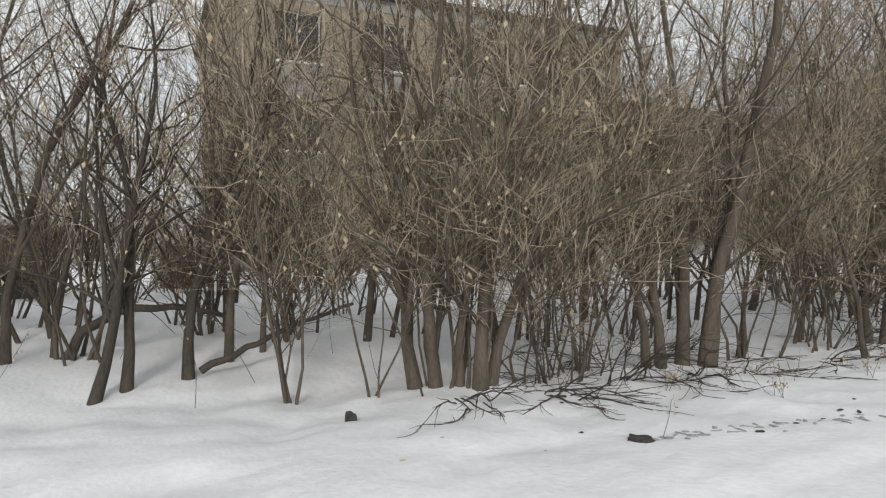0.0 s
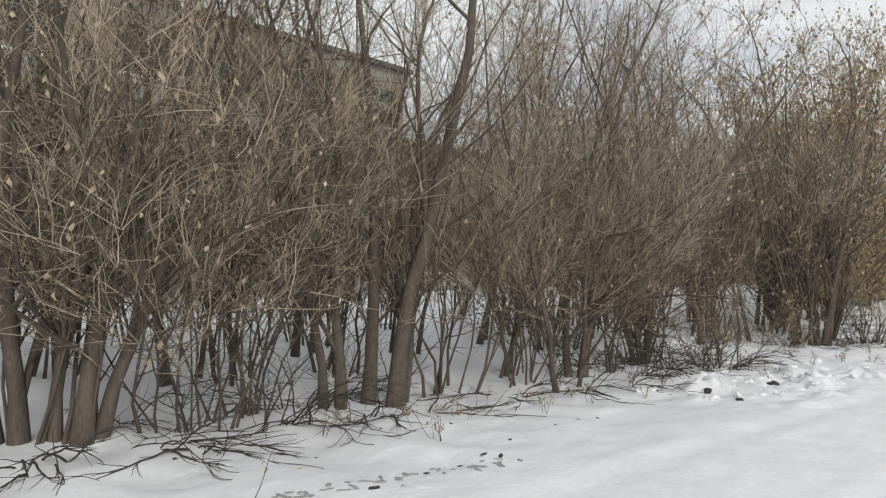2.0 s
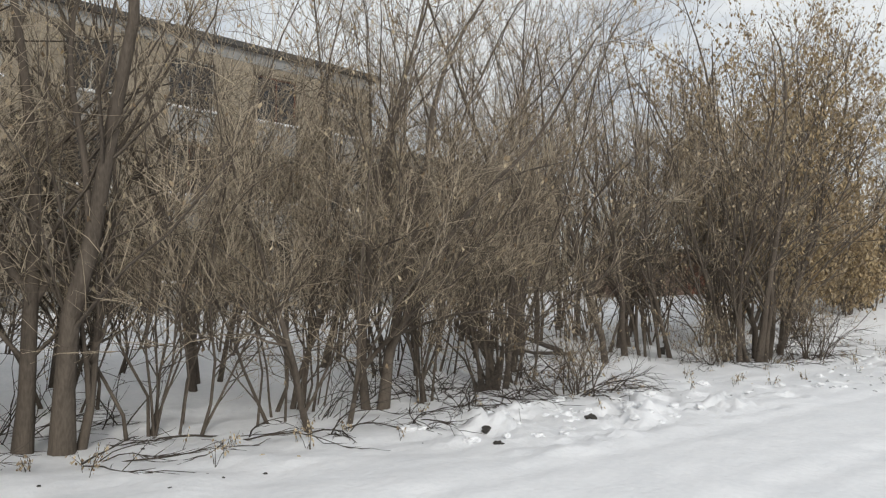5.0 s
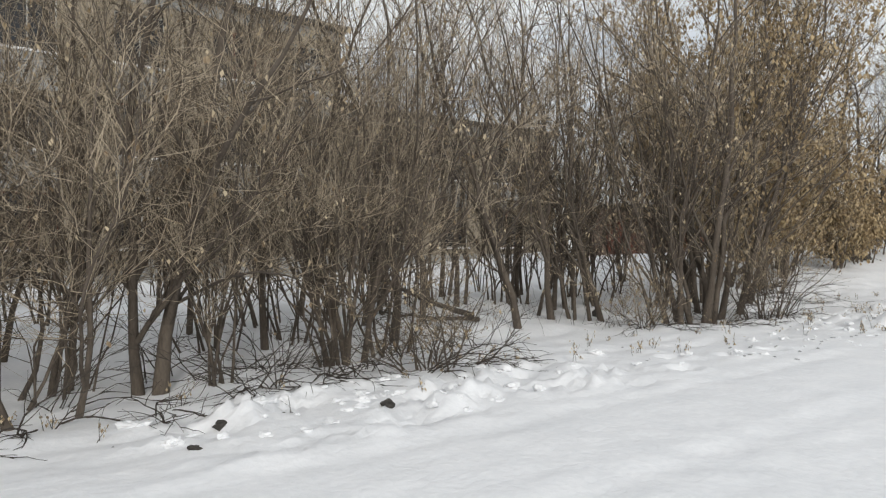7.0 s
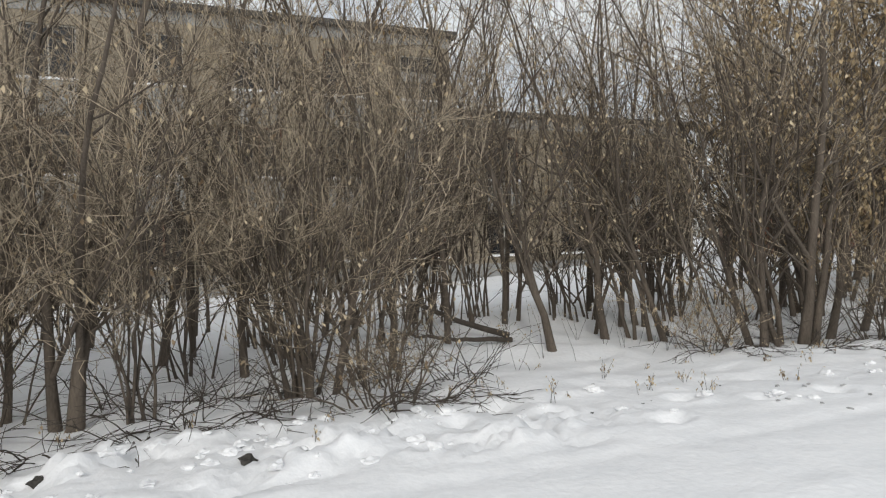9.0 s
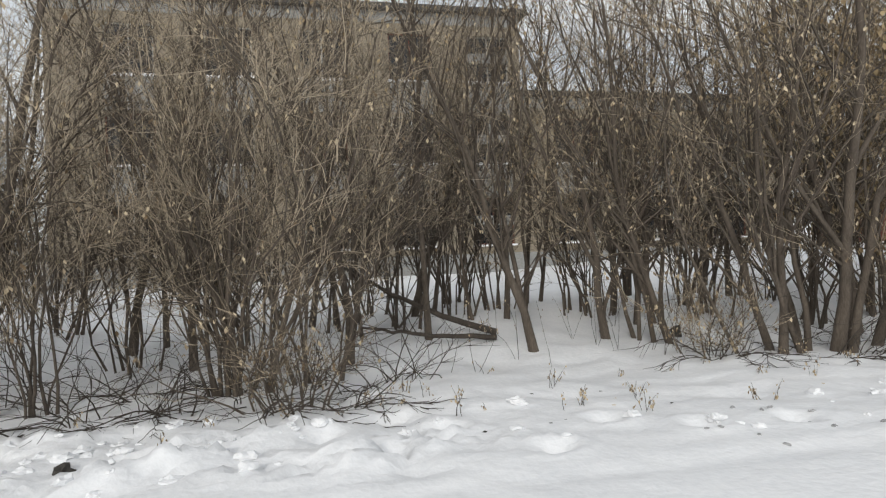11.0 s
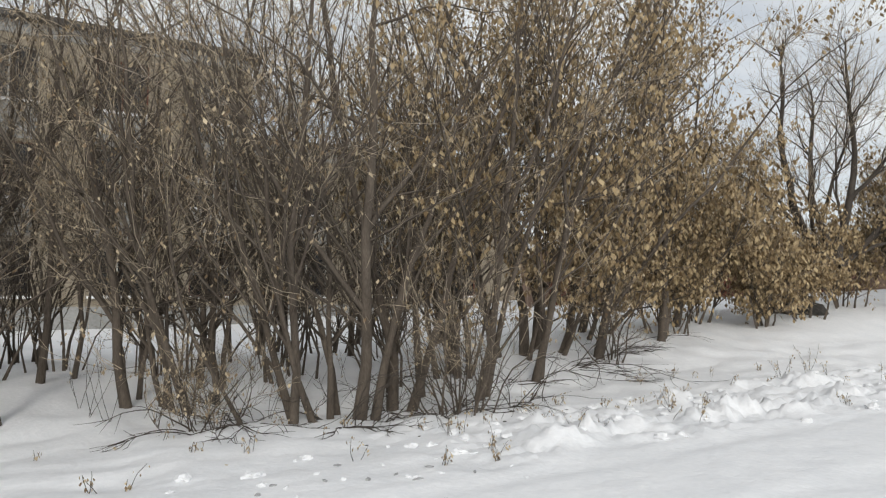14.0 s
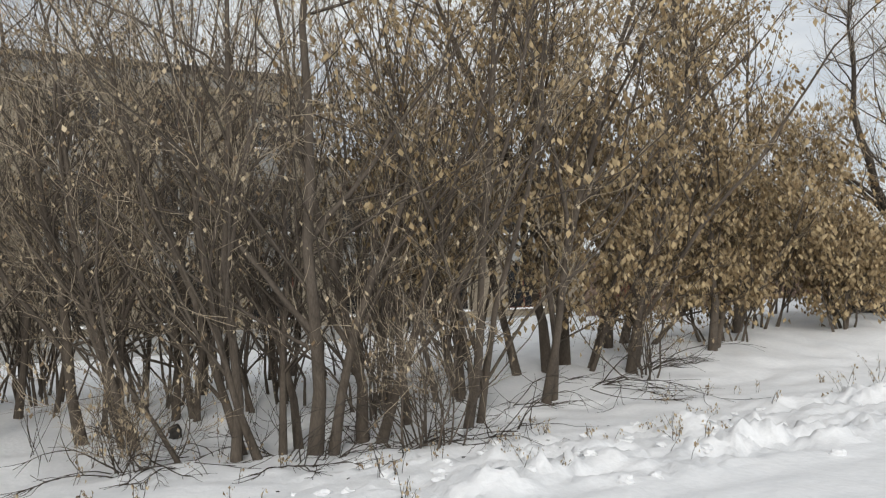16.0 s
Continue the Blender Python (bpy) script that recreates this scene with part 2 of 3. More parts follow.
def woody(name, label, category, stems, seed, group="", branches=16, twigs=24, twig_len=0.75, low=0.85, spread=0.62,
          mat=None, stem_mat=None, keys=180, key_mat=None, key_size=0.06, upright=0.045, reach=0.42, wob=0.17, crook=0.1, thick=1.0, thin=1.25, lift=0.06):
    """A woody plant: stems (x, y, radius, height, lean x, lean y), then branches, twigs and hanging seed keys."""
    rng = np.random.default_rng(seed)
    mat, stem_mat = mat or TWIG, stem_mat or BARK
    twigs = max(3, round(twigs * 0.7))
    x0, y0 = np.mean([s[0] for s in stems]), np.mean([s[1] for s in stems])
    z0 = ground(x0, y0)
    root = new(name)
    root.location = (x0, y0, z0)
    tagged(root, label, category, group)
    lines, rads, hs, lows, share = [], [], [], [], []
    for x, y, r, h, lx, ly, *up in stems:
        st = np.array([[x - x0, y - y0, ground(x, y) - z0 - 0.12 + sum(up)]])
        k = 11
        line = grow(rng, st, np.array([[lx, ly, 1.0]]), np.array([h * math.hypot(1, math.hypot(lx, ly)) * 1.02]), k, crook if r > 0.03 else crook * 1.7, lift)
        rad = r * (1 - np.linspace(0, 1, k) * 0.86)[None]
        rad[0, 0] *= 1.25
        v, f = tubes(line, rad, 8 if r > 0.03 else 5)
        ob = mesh_part("stem", mesh_from("stem", v, f, stem_mat, True), root)
        lines.append(line[0]), rads.append(r), hs.append(h), lows.append(np.clip(low * rng.uniform(0.55, 1.5) / h, 0.03, 0.6)), share.append(1.0)
        # limbs that fork off low and sweep up beside the stem
        for _ in range(2 if r >= 0.045 else (1 if r > 0.014 else 0)):
            u0 = np.array([rng.uniform(0.06, 0.34)])
            p, t = along(line, np.array([0]), u0)
            a = rng.uniform(0, 2 * np.pi)
            limb = grow(rng, p, t + np.array([[math.cos(a), math.sin(a), 0.0]]) * rng.uniform(0.35, 0.75), np.array([h * (1 - u0[0]) * rng.uniform(0.6, 0.95)]), k, crook * 1.1, lift * 0.8)
            lr = r * (1 - 0.86 * u0[0]) * rng.uniform(0.45, 0.75)
            v, f = tubes(limb, lr * (1 - np.linspace(0, 1, k) * 0.84)[None], 6 if r > 0.03 else 4)
            mesh_part("limb", mesh_from("limb", v, f, stem_mat, True), ob)
            lines.append(limb[0]), rads.append(lr), hs.append(h * 0.8), lows.append(np.clip(low * 0.5 / h, 0.05, 0.4)), share.append(0.7)
    lines, rads, hs, lows, share = (np.array(q) for q in (lines, rads, hs, lows, share))
    # branches
    m = branches * len(stems)
    idx = rng.choice(len(lines), m, p=share / share.sum())
    u = lows[idx]
    u = u + (0.98 - u) * rng.uniform(0, 1, m) ** thin
    p, t = along(lines, idx, u)
    a = rng.uniform(0, 2 * np.pi, m)
    out = np.stack([np.cos(a), np.sin(a), rng.normal(0.1, 0.25, m)], 1)
    length = reach * hs[idx] * (1.15 - 0.6 * u) * rng.uniform(0.4, 1.25, m)
    b_lines = grow(rng, p, t * rng.uniform(0.4, 1.2, m)[:, None] + out * spread * 1.3, length, 6, wob * 1.1, upright * 1.3)
    br = np.clip(rads[idx] * (1 - 0.8 * u) * 0.55, 0.005, 0.028)[:, None] * (1 - np.linspace(0, 1, 6) * 0.75)
    v, f = tubes(b_lines, br, 3)
    mesh_part("branching", mesh_from("branching", v, f, stem_mat, True), root, kind="stuff")
    # twigs
    n = m * twigs
    idx = np.repeat(np.arange(m), twigs)
    p, t = along(b_lines, idx, rng.uniform(0.1, 1.0, n))
    way = t + rng.normal(0, 0.5, (n, 3)) + np.array([0, 0, 0.2])
    tl = twig_len * rng.uniform(0.35, 1.3, n)
    k = 4 if y0 < 8.5 and x0 < 26 else 3
    t_lines = grow(rng, p, way, tl, k, 0.26, 0.05)
    tr = thick * rng.uniform(0.0018, 0.0056, n)[:, None] * np.linspace(1.0, 0.35, k)[None]
    v, f = tubes(t_lines, tr, 3)
    mesh_part("crown", mesh_from("crown", v, f, mat), root, kind="stuff")
    if keys:
        seed_keys(rng, t_lines, keys, key_size, key_mat or LEAF_DULL, "foliage", root, "dry tan hanging seed keys")
    return root


def fan(rng, x, y, n, spread, r0, r1, h0, h1, lean):
    """n stems that fan out of one stool."""
    made = []
    for _ in range(n):
        a, d = rng.uniform(0, 2 * math.pi), rng.uniform(0, spread)
        dx, dy = math.cos(a) * d, math.sin(a) * d * 0.7
        made.append((x + dx, y + dy, rng.uniform(r0, r1), rng.uniform(h0, h1) * (1.35 if h1 > 3.5 else 1.0), dx / max(spread, 0.05) * lean + rng.normal(0, 0.06), dy / max(spread, 0.05) * lean + rng.normal(0, 0.06)))
    return made


SHRUB = "bare grey-brown multi-stemmed shrub rising from deep snow"


def tree_stems(*items):
    return list(items)


ROW = "bare shrubs along the snowy bank"

# the great stool with many stems
woody("shrub", "large bare shrub with a thick cluster of brown stems", "shrub",
      tree_stems((2.78, 7.1, 0.085, 5.8, -0.14, 0.02), (2.95, 6.92, 0.08, 5.4, -0.05, 0.05), (3.2, 6.82, 0.06, 5.0, 0.03, 0.0), (3.37, 6.63, 0.09, 5.9, 0.05, 0.05), (3.52, 6.68, 0.07, 5.6, 0.2, 0.0))
      + fan(RNG, 3.1, 6.85, 12, 0.55, 0.012, 0.025, 2.6, 4.6, 0.45), 21, ROW, branches=13, twigs=22, keys=500)
woody("tree", "row of slim grey trunks with bare crown", "tree",
      tree_stems((6.03, 6.92, 0.06, 6.2, 0.0, 0.0), (6.2, 6.82, 0.07, 6.4, 0.03, 0.05), (6.68, 6.95, 0.09, 7.0, 0.02, 0.05), (7.03, 6.84, 0.115, 7.6, 0.16, 0.02), (7.2, 6.9, 0.05, 5.5, 0.2, 0.05)),
      22, ROW, branches=26, twigs=26, keys=300)
for k, (x, y, r, lx) in enumerate([(-0.68, 8.23, 0.065, 0.1), (-0.34, 8.45, 0.065, 0.13), (0.35, 8.72, 0.07, -0.07)]):
    woody("tree", "slim dark young tree trunk in smooth snow", "tree", [(x, y, r, 5.6, lx, 0.05)], 30 + k, "young trees", branches=26, twigs=15, low=1.1, stem_mat=DARK_BARK)
woody("shrub", SHRUB, "shrub", fan(RNG, 1.36, 7.45, 4, 0.12, 0.014, 0.024, 2.6, 4.4, 0.2), 35, ROW, branches=18, twigs=22)
woody("shrub", SHRUB, "shrub", fan(RNG, 2.15, 6.95, 3, 0.15, 0.012, 0.02, 2.4, 3.6, 0.3), 36, ROW, branches=16, twigs=20)
woody("shrub", SHRUB, "shrub", fan(RNG, 4.5, 7.0, 12, 0.6, 0.01, 0.02, 2.2, 3.8, 0.5), 37, ROW, branches=12, twigs=22, low=0.6)
woody("shrub", SHRUB, "shrub", fan(RNG, 5.3, 7.3, 8, 0.5, 0.012, 0.025, 2.6, 4.4, 0.35), 38, ROW, branches=14, twigs=24)
woody("shrub", SHRUB, "shrub", fan(RNG, 8.0, 7.1, 11, 0.6, 0.012, 0.024, 2.6, 4.6, 0.4), 39, ROW, branches=14, twigs=24, keys=200)
woody("shrub", SHRUB, "shrub", tree_stems((9.65, 6.3, 0.045, 4.6, -0.2, 0.1), (10.2, 6.35, 0.035, 4.2, 0.25, 0.0), (9.74, 7.6, 0.03, 4.8, 0.1, 0.1)) + fan(RNG, 9.6, 7.0, 6, 0.5, 0.012, 0.025, 2.6, 4.4, 0.4), 40, ROW, branches=16, twigs=24)
woody("tree", "pair of leaning brown trunks with bare crown", "tree", tree_stems((10.95, 7.1, 0.065, 6.6, 0.05, 0.05), (11.15, 6.98, 0.085, 7.6, 0.17, 0.05)), 41, ROW, branches=32, twigs=26, keys=300)
woody("shrub", SHRUB, "shrub", tree_stems((10.1, 7.8, 0.04, 5, 0.1, 0.0), (10.3, 7.9, 0.05, 5.2, 0.12, 0.0)) + fan(RNG, 10.2, 7.6, 5, 0.4, 0.012, 0.022, 2.6, 4.2, 0.3), 42, ROW, branches=18, twigs=24)
woody("shrub", SHRUB, "shrub", fan(RNG, 11.8, 6.75, 7, 0.3, 0.012, 0.024, 2.2, 4.0, 0.3), 43, ROW, branches=15, twigs=22, low=0.7)
woody("shrub", "bare shrub fanning out in many reddish-brown stems", "shrub",
      tree_stems((14.3, 7.66, 0.05, 7.2, 0.08, 0.05), (13.95, 7.52, 0.05, 6.8, -0.12, 0.0)) + fan(RNG, 13.85, 7.55, 15, 0.42, 0.016, 0.034, 3.2, 5.0, 0.42), 44, ROW, branches=13, twigs=24, keys=500)
woody("shrub", "low arching shrub drooping onto lumpy snow", "shrub", fan(RNG, 14.7, 6.35, 20, 0.5, 0.008, 0.016, 1.0, 2.2, 0.9), 45, ROW, branches=6, twigs=5, low=0.25, upright=-0.02, twig_len=0.4)
woody("shrub", SHRUB, "shrub", fan(RNG, 15.1, 8.1, 7, 0.45, 0.014, 0.03, 3.6, 5.6, 0.35), 46, ROW, branches=15, twigs=24, keys=200)
for k, (x, y, r, h, lx) in enumerate([(18.5, 8.6, 0.075, 7.4, -0.3), (20.09, 9.2, 0.075, 8.4, -0.14), (20.85, 8.36, 0.06, 7.2, -0.26), (21.3, 10.3, 0.06, 8.2, 0.05), (21.6, 10.15, 0.06, 7.6, -0.1), (20.3, 9.86, 0.04, 6.4, -0.05), (20.6, 9.1, 0.04, 5.6, -0.26), (21.62, 9.9, 0.05, 7.0, 0.0)]):
    woody("tree", "slim leaning trunk standing in smooth snow", "tree", [(x, y, r, h, lx, 0.0)], 50 + k, "young trees", branches=27, twigs=17, low=1.2, keys=160)
woody("tree", "thicket of grey-brown trunks leaning outwards from one base", "tree",
      tree_stems((21.4, 7.35, 0.03, 6.0, -0.45, 0.05), (22.15, 7.56, 0.06, 7.4, -0.2, 0.05), (22.0, 7.15, 0.065, 8.2, -0.02, 0.05), (22.3, 7.06, 0.05, 7.2, -0.3, 0.05), (22.6, 7.3, 0.05, 7.6, 0.05, 0.1), (22.98, 7.15, 0.095, 9.2, 0.03, -0.05), (23.2, 7.1, 0.07, 8.4, 0.1, -0.12), (23.73, 7.58, 0.085, 8.8, 0.05, 0.05), (23.9, 7.32, 0.075, 8.2, 0.2, -0.1), (22.9, 7.8, 0.06, 7.8, -0.1, 0.1)),
      60, ROW, branches=21, twigs=24, keys=2600, mat=TWIG, low=1.1, thin=1.15, reach=0.5)
woody("shrub", "low spreading shrub of thin dark shoots in snow", "shrub", fan(RNG, 24.3, 6.5, 20, 0.6, 0.009, 0.02, 1.4, 3.0, 0.75), 61, ROW, branches=6, twigs=6, low=0.5)
woody("shrub", "low spreading shrub of thin dark shoots in snow", "shrub", fan(RNG, 21.0, 7.3, 12, 0.6, 0.007, 0.013, 0.9, 1.8, 0.7), 62, ROW, branches=7, twigs=8, low=0.2, twig_len=0.35)
# the ash-leaved maple hung with tan seed keys
woody("maple_tree", "ash-leaved maple hung with dense tan seed keys", "tree",
      tree_stems((27.9, 10.6, 0.09, 10.2, -0.15, -0.05), (28.5, 10.4, 0.11, 11.4, 0.0, -0.1), (29.1, 10.7, 0.12, 11.6, 0.15, -0.1), (29.4, 10.2, 0.07, 7.0, 0.4, -0.25), (28.3, 10.0, 0.05, 5.2, -0.2, -0.35), (29.2, 9.9, 0.05, 4.6, 0.3, -0.5)),
      63, branches=40, twigs=24, keys=9500, key_mat=LEAF, key_size=0.12, low=0.9, reach=0.42, thin=1.1)
woody("maple_tree", "ash-leaved maple with drooping tan seed keys", "tree",
      tree_stems((31.0, 11.7, 0.1, 10.4, 0.1, -0.1), (31.6, 11.9, 0.1, 9.6, 0.3, -0.1), (31.2, 11.2, 0.06, 5.6, 0.15, -0.4), (32.0, 11.4, 0.06, 5.6, 0.6, -0.3)),
      64, branches=44, twigs=24, keys=8500, key_mat=LEAF, key_size=0.12, low=0.7, reach=0.45, thin=1.2)
woody("maple_tree", "ash-leaved maple with drooping tan seed keys", "tree", fan(RNG, 26.0, 9.4, 7, 0.5, 0.03, 0.06, 4.6, 6.6, 0.3), 65, branches=26, twigs=22, keys=5500, key_mat=LEAF, key_size=0.11, low=1.2)
woody("shrub", "golden-brown shrub still hung with dry leaves", "shrub", fan(RNG, 35.5, 11.6, 10, 0.9, 0.02, 0.04, 3.0, 4.8, 0.6), 66, branches=20, twigs=20, keys=7000, key_mat=LEAF, key_size=0.12, low=0.5)
woody("shrub", "golden-brown shrub still hung with dry leaves", "shrub", fan(RNG, 38.5, 13.5, 8, 0.9, 0.02, 0.04, 3.0, 4.6, 0.6), 67, branches=18, twigs=20, keys=5000, key_mat=LEAF, key_size=0.09, low=0.5)
woody("shrub", "golden-brown shrub still hung with dry leaves", "shrub", fan(RNG, 33.6, 10.6, 9, 0.8, 0.02, 0.04, 2.6, 4.2, 0.6), 69, branches=20, twigs=20, keys=7000, key_mat=LEAF, key_size=0.12, low=0.4)
woody("shrub", "arching shoots with withered leaves drooping to the snow", "shrub", fan(RNG, 30.0, 9.2, 10, 0.5, 0.012, 0.022, 2.2, 3.3, 1.5), 70, branches=5, twigs=6, keys=420, key_mat=LEAF_DULL, key_size=0.08, low=0.2, upright=-0.09)
for k, (x, y, h) in enumerate([(44.5, 9.6, 6.0), (48.5, 10.4, 6.5), (53.5, 10.8, 7.5), (59, 12.5, 8.5), (65, 12.0, 9.0)]):
    woody("tree", "bare bushy tree with yellow-brown leaves along the track", "tree", fan(np.random.default_rng(700 + k), x, y, 6, 1.0, 0.05, 0.09, h * 0.6, h * 0.8, 0.4), 71 + k, "far bushy trees", branches=26, twigs=16, keys=3500, key_mat=LEAF, key_size=0.13, low=0.4, thick=1.8, twig_len=1.1)
for k, (x, y) in enumerate([(36.9, 10.0), (39.2, 10.2), (42.8, 10.8)]):
    woody("shrub", "golden-brown shrub still hung with dry leaves", "shrub", fan(np.random.default_rng(760 + k), x, y, 8, 0.8, 0.02, 0.04, 2.4, 3.4, 0.6), 780 + k, "golden shrubs", branches=18, twigs=16, keys=4500, key_mat=LEAF, key_size=0.12, low=0.3)
# broad bare tree beyond
woody("tree", "broad bare tree with a dark forked trunk", "tree",
      tree_stems((40.0, 11.7, 0.24, 2.3, 0.55, -0.7), (41.2, 10.25, 0.17, 4.6, -1.1, 0.75, 1.75), (41.3, 10.15, 0.15, 6.6, 0.35, -0.3, 1.8), (41.3, 10.2, 0.13, 7.2, -0.25, 0.15, 1.8), (41.1, 10.3, 0.1, 5.0, -0.7, 0.5, 1.5), (41.35, 10.1, 0.1, 5.5, 0.75, -0.6, 1.7)),
      68, branches=46, twigs=22, low=2.2, stem_mat=DARK_BARK, twig_len=1.2, reach=0.46, spread=0.6, crook=0.13, thick=1.5, thin=0.8, lift=0.02)

for k, (x, y, n, h) in enumerate([(16.55, 10.9, 9, 4.6), (17.9, 12.0, 8, 4.8), (19.1, 12.6, 8, 5.0), (18.4, 14.0, 8, 5.4), (16.4, 13.2, 8, 5.2), (20.4, 11.6, 7, 5.0), (23.2, 10.6, 8, 5.0), (24.6, 9.4, 7, 4.8),
                                  (-5.4, 12.2, 8, 3.2), (-3.4, 11.4, 8, 3.0), (-1.6, 12.6, 8, 3.2), (0.4, 11.8, 8, 3.2), (-4.4, 9.6, 6, 3.0), (2.0, 10.4, 7, 4.0)]):
    woody("shrub", "tall bare shrub deep in the thicket", "shrub", fan(np.random.default_rng(900 + k), x, y, n, 0.6, 0.014, 0.034, h * 0.75, h * 1.1, 0.3), 900 + k, "back shrubs", branches=13, twigs=14, low=0.45 if x < 3 else 1.0, twig_len=0.85, mat=TWIG_GREY if k % 3 == 0 else TWIG, keys=100, thin=1.1)
woody("tree", "dark bare tree leaning over the smooth snow", "tree", [(-3.3, 7.6, 0.11, 8.0, 0.12, 0.0), (-3.1, 7.7, 0.07, 7.0, 0.3, 0.1)], 930, "young trees", branches=24, twigs=12, low=2.2, stem_mat=DARK_BARK)

for k, (x, y, r, h) in enumerate([(15.5, 8.7, 0.065, 9.4), (17.0, 9.9, 0.06, 9.2), (24.7, 8.4, 0.07, 9.8), (13.2, 8.9, 0.06, 8.8), (26.6, 10.6, 0.08, 10.0)]):
    woody("tree", "tall slim bare tree above the shrubs", "tree", [(x, y, r, h, 0.08 * (-1) ** k, 0.0)], 950 + k, "back trees", branches=34, twigs=13, low=2.6, twig_len=0.8, thin=0.7, keys=300, key_mat=LEAF)

for k, (x, y, r, h, lx, ly) in enumerate([(25.4, 7.7, 0.07, 10.6, 0.1, -0.22), (27.2, 8.4, 0.075, 11.4, 0.1, -0.24), (29.8, 9.4, 0.09, 11.0, 0.12, -0.12), (32.6, 10.0, 0.09, 11.5, 0.1, -0.1), (34.6, 11.2, 0.09, 11.0, 0.15, -0.12)]):
    woody("maple_tree", "tall slender maple with sparse tan seed keys", "tree", [(x, y, r, h, lx, ly), (x + 0.3, y + 0.2, r * 0.8, h * 0.85, lx + 0.15, ly)], 970 + k, "slender maples", branches=46, twigs=17, low=1.8, twig_len=0.95, thin=0.62, keys=2600, key_mat=LEAF, key_size=0.1, reach=0.4)

for k, (x, y, r, h) in enumerate([(17.2, 12.4, 0.07, 11.0), (18.9, 11.2, 0.06, 10.2), (20.2, 13.6, 0.07, 11.6), (21.8, 12.2, 0.06, 10.6), (23.4, 14.4, 0.08, 12.0), (25.0, 12.4, 0.07, 11.2), (26.4, 15.4, 0.08, 12.6), (28.0, 13.4, 0.07, 11.8), (15.0, 11.6, 0.06, 10.0), (-4.5, 10.6, 0.07, 9.0), (-1.8, 10.0, 0.06, 9.4), (0.9, 9.4, 0.06, 9.0), (3.0, 9.8, 0.06, 9.6), (4.9, 9.0, 0.07, 9.8), (7.4, 10.2, 0.07, 10.2), (9.2, 9.4, 0.06, 9.6), (12.0, 10.4, 0.07, 10.4)]):
    woody("tree", "tall slim bare tree above the shrubs", "tree", [(x, y, r, h, 0.06 * (-1) ** k, 0.0), (x + 0.5, y + 0.3, r * 0.7, h * 0.85, 0.1, -0.05)], 990 + k, "back trees", branches=30, twigs=13, low=3.0, twig_len=0.9, thin=0.65, keys=350, key_mat=LEAF, thick=1.25, reach=0.34)

# the rows behind
back = random.Random(3)
k = 0
for row, (yy, step) in enumerate([(9.5, 2.1), (11.5, 2.3), (14.2, 2.7), (19.0, 3.2)]):
    x = -14.0 + row * 0.9
    while x < 26.5:
        bx, by = x + back.uniform(-0.6, 0.6), yy + back.uniform(-0.7, 0.7)
        tall = back.random() < 0.45
        if not (16.2 < bx < 19.6 and by < 10.6) and not (row == 3 and 5 < bx):
            if tall:
                st = [(bx + back.uniform(-0.3, 0.3), by + back.uniform(-0.3, 0.3), back.uniform(0.025, 0.05), back.uniform(6.5, 9.0), back.uniform(-0.12, 0.12), back.uniform(-0.06, 0.06)) for _ in range(2)]
                woody("tree", "tall slim bare tree deep in the thicket", "tree", st, 100 + k, "back trees", branches=22, twigs=(9 if row < 2 else 6) if bx > 7 else 11, low=1.0 if bx > 9 or row < 1 else 0.25, twig_len=0.85, mat=TWIG_GREY if k % 2 else TWIG, thin=1.3)
            else:
                woody("shrub", "tall bare shrub deep in the thicket", "shrub", fan(np.random.default_rng(200 + k), bx, by, 8, 0.5, 0.012, 0.03, 3.2, 5.6, 0.25), 100 + k, "back shrubs", branches=10, twigs=(9 if row < 2 else 6) if bx > 7 else 11, low=0.8 if bx > 9 or row < 1 else 0.15, twig_len=0.8, mat=TWIG_GREY if k % 3 == 0 else TWIG, keys=100, thin=1.3)
        k += 1
        x += step * back.uniform(0.8, 1.2)


hedge = random.Random(31)
x = -13.0
while x < 17.5:
    woody("shrub", "low dense brushwood before the building", "shrub", fan(np.random.default_rng(int(2000 + x * 7)), x, 19.6 + hedge.uniform(-1.2, 1.2) - 0.1 * max(0, 4 - x), 7, 0.9, 0.012, 0.024, 1.6, 3.0, 0.5), int(2100 + x * 7), "brushwood", branches=12, twigs=12, low=0.12, twig_len=0.7, thick=1.7, thin=1.2, keys=60)
    x += hedge.uniform(1.2, 1.8)


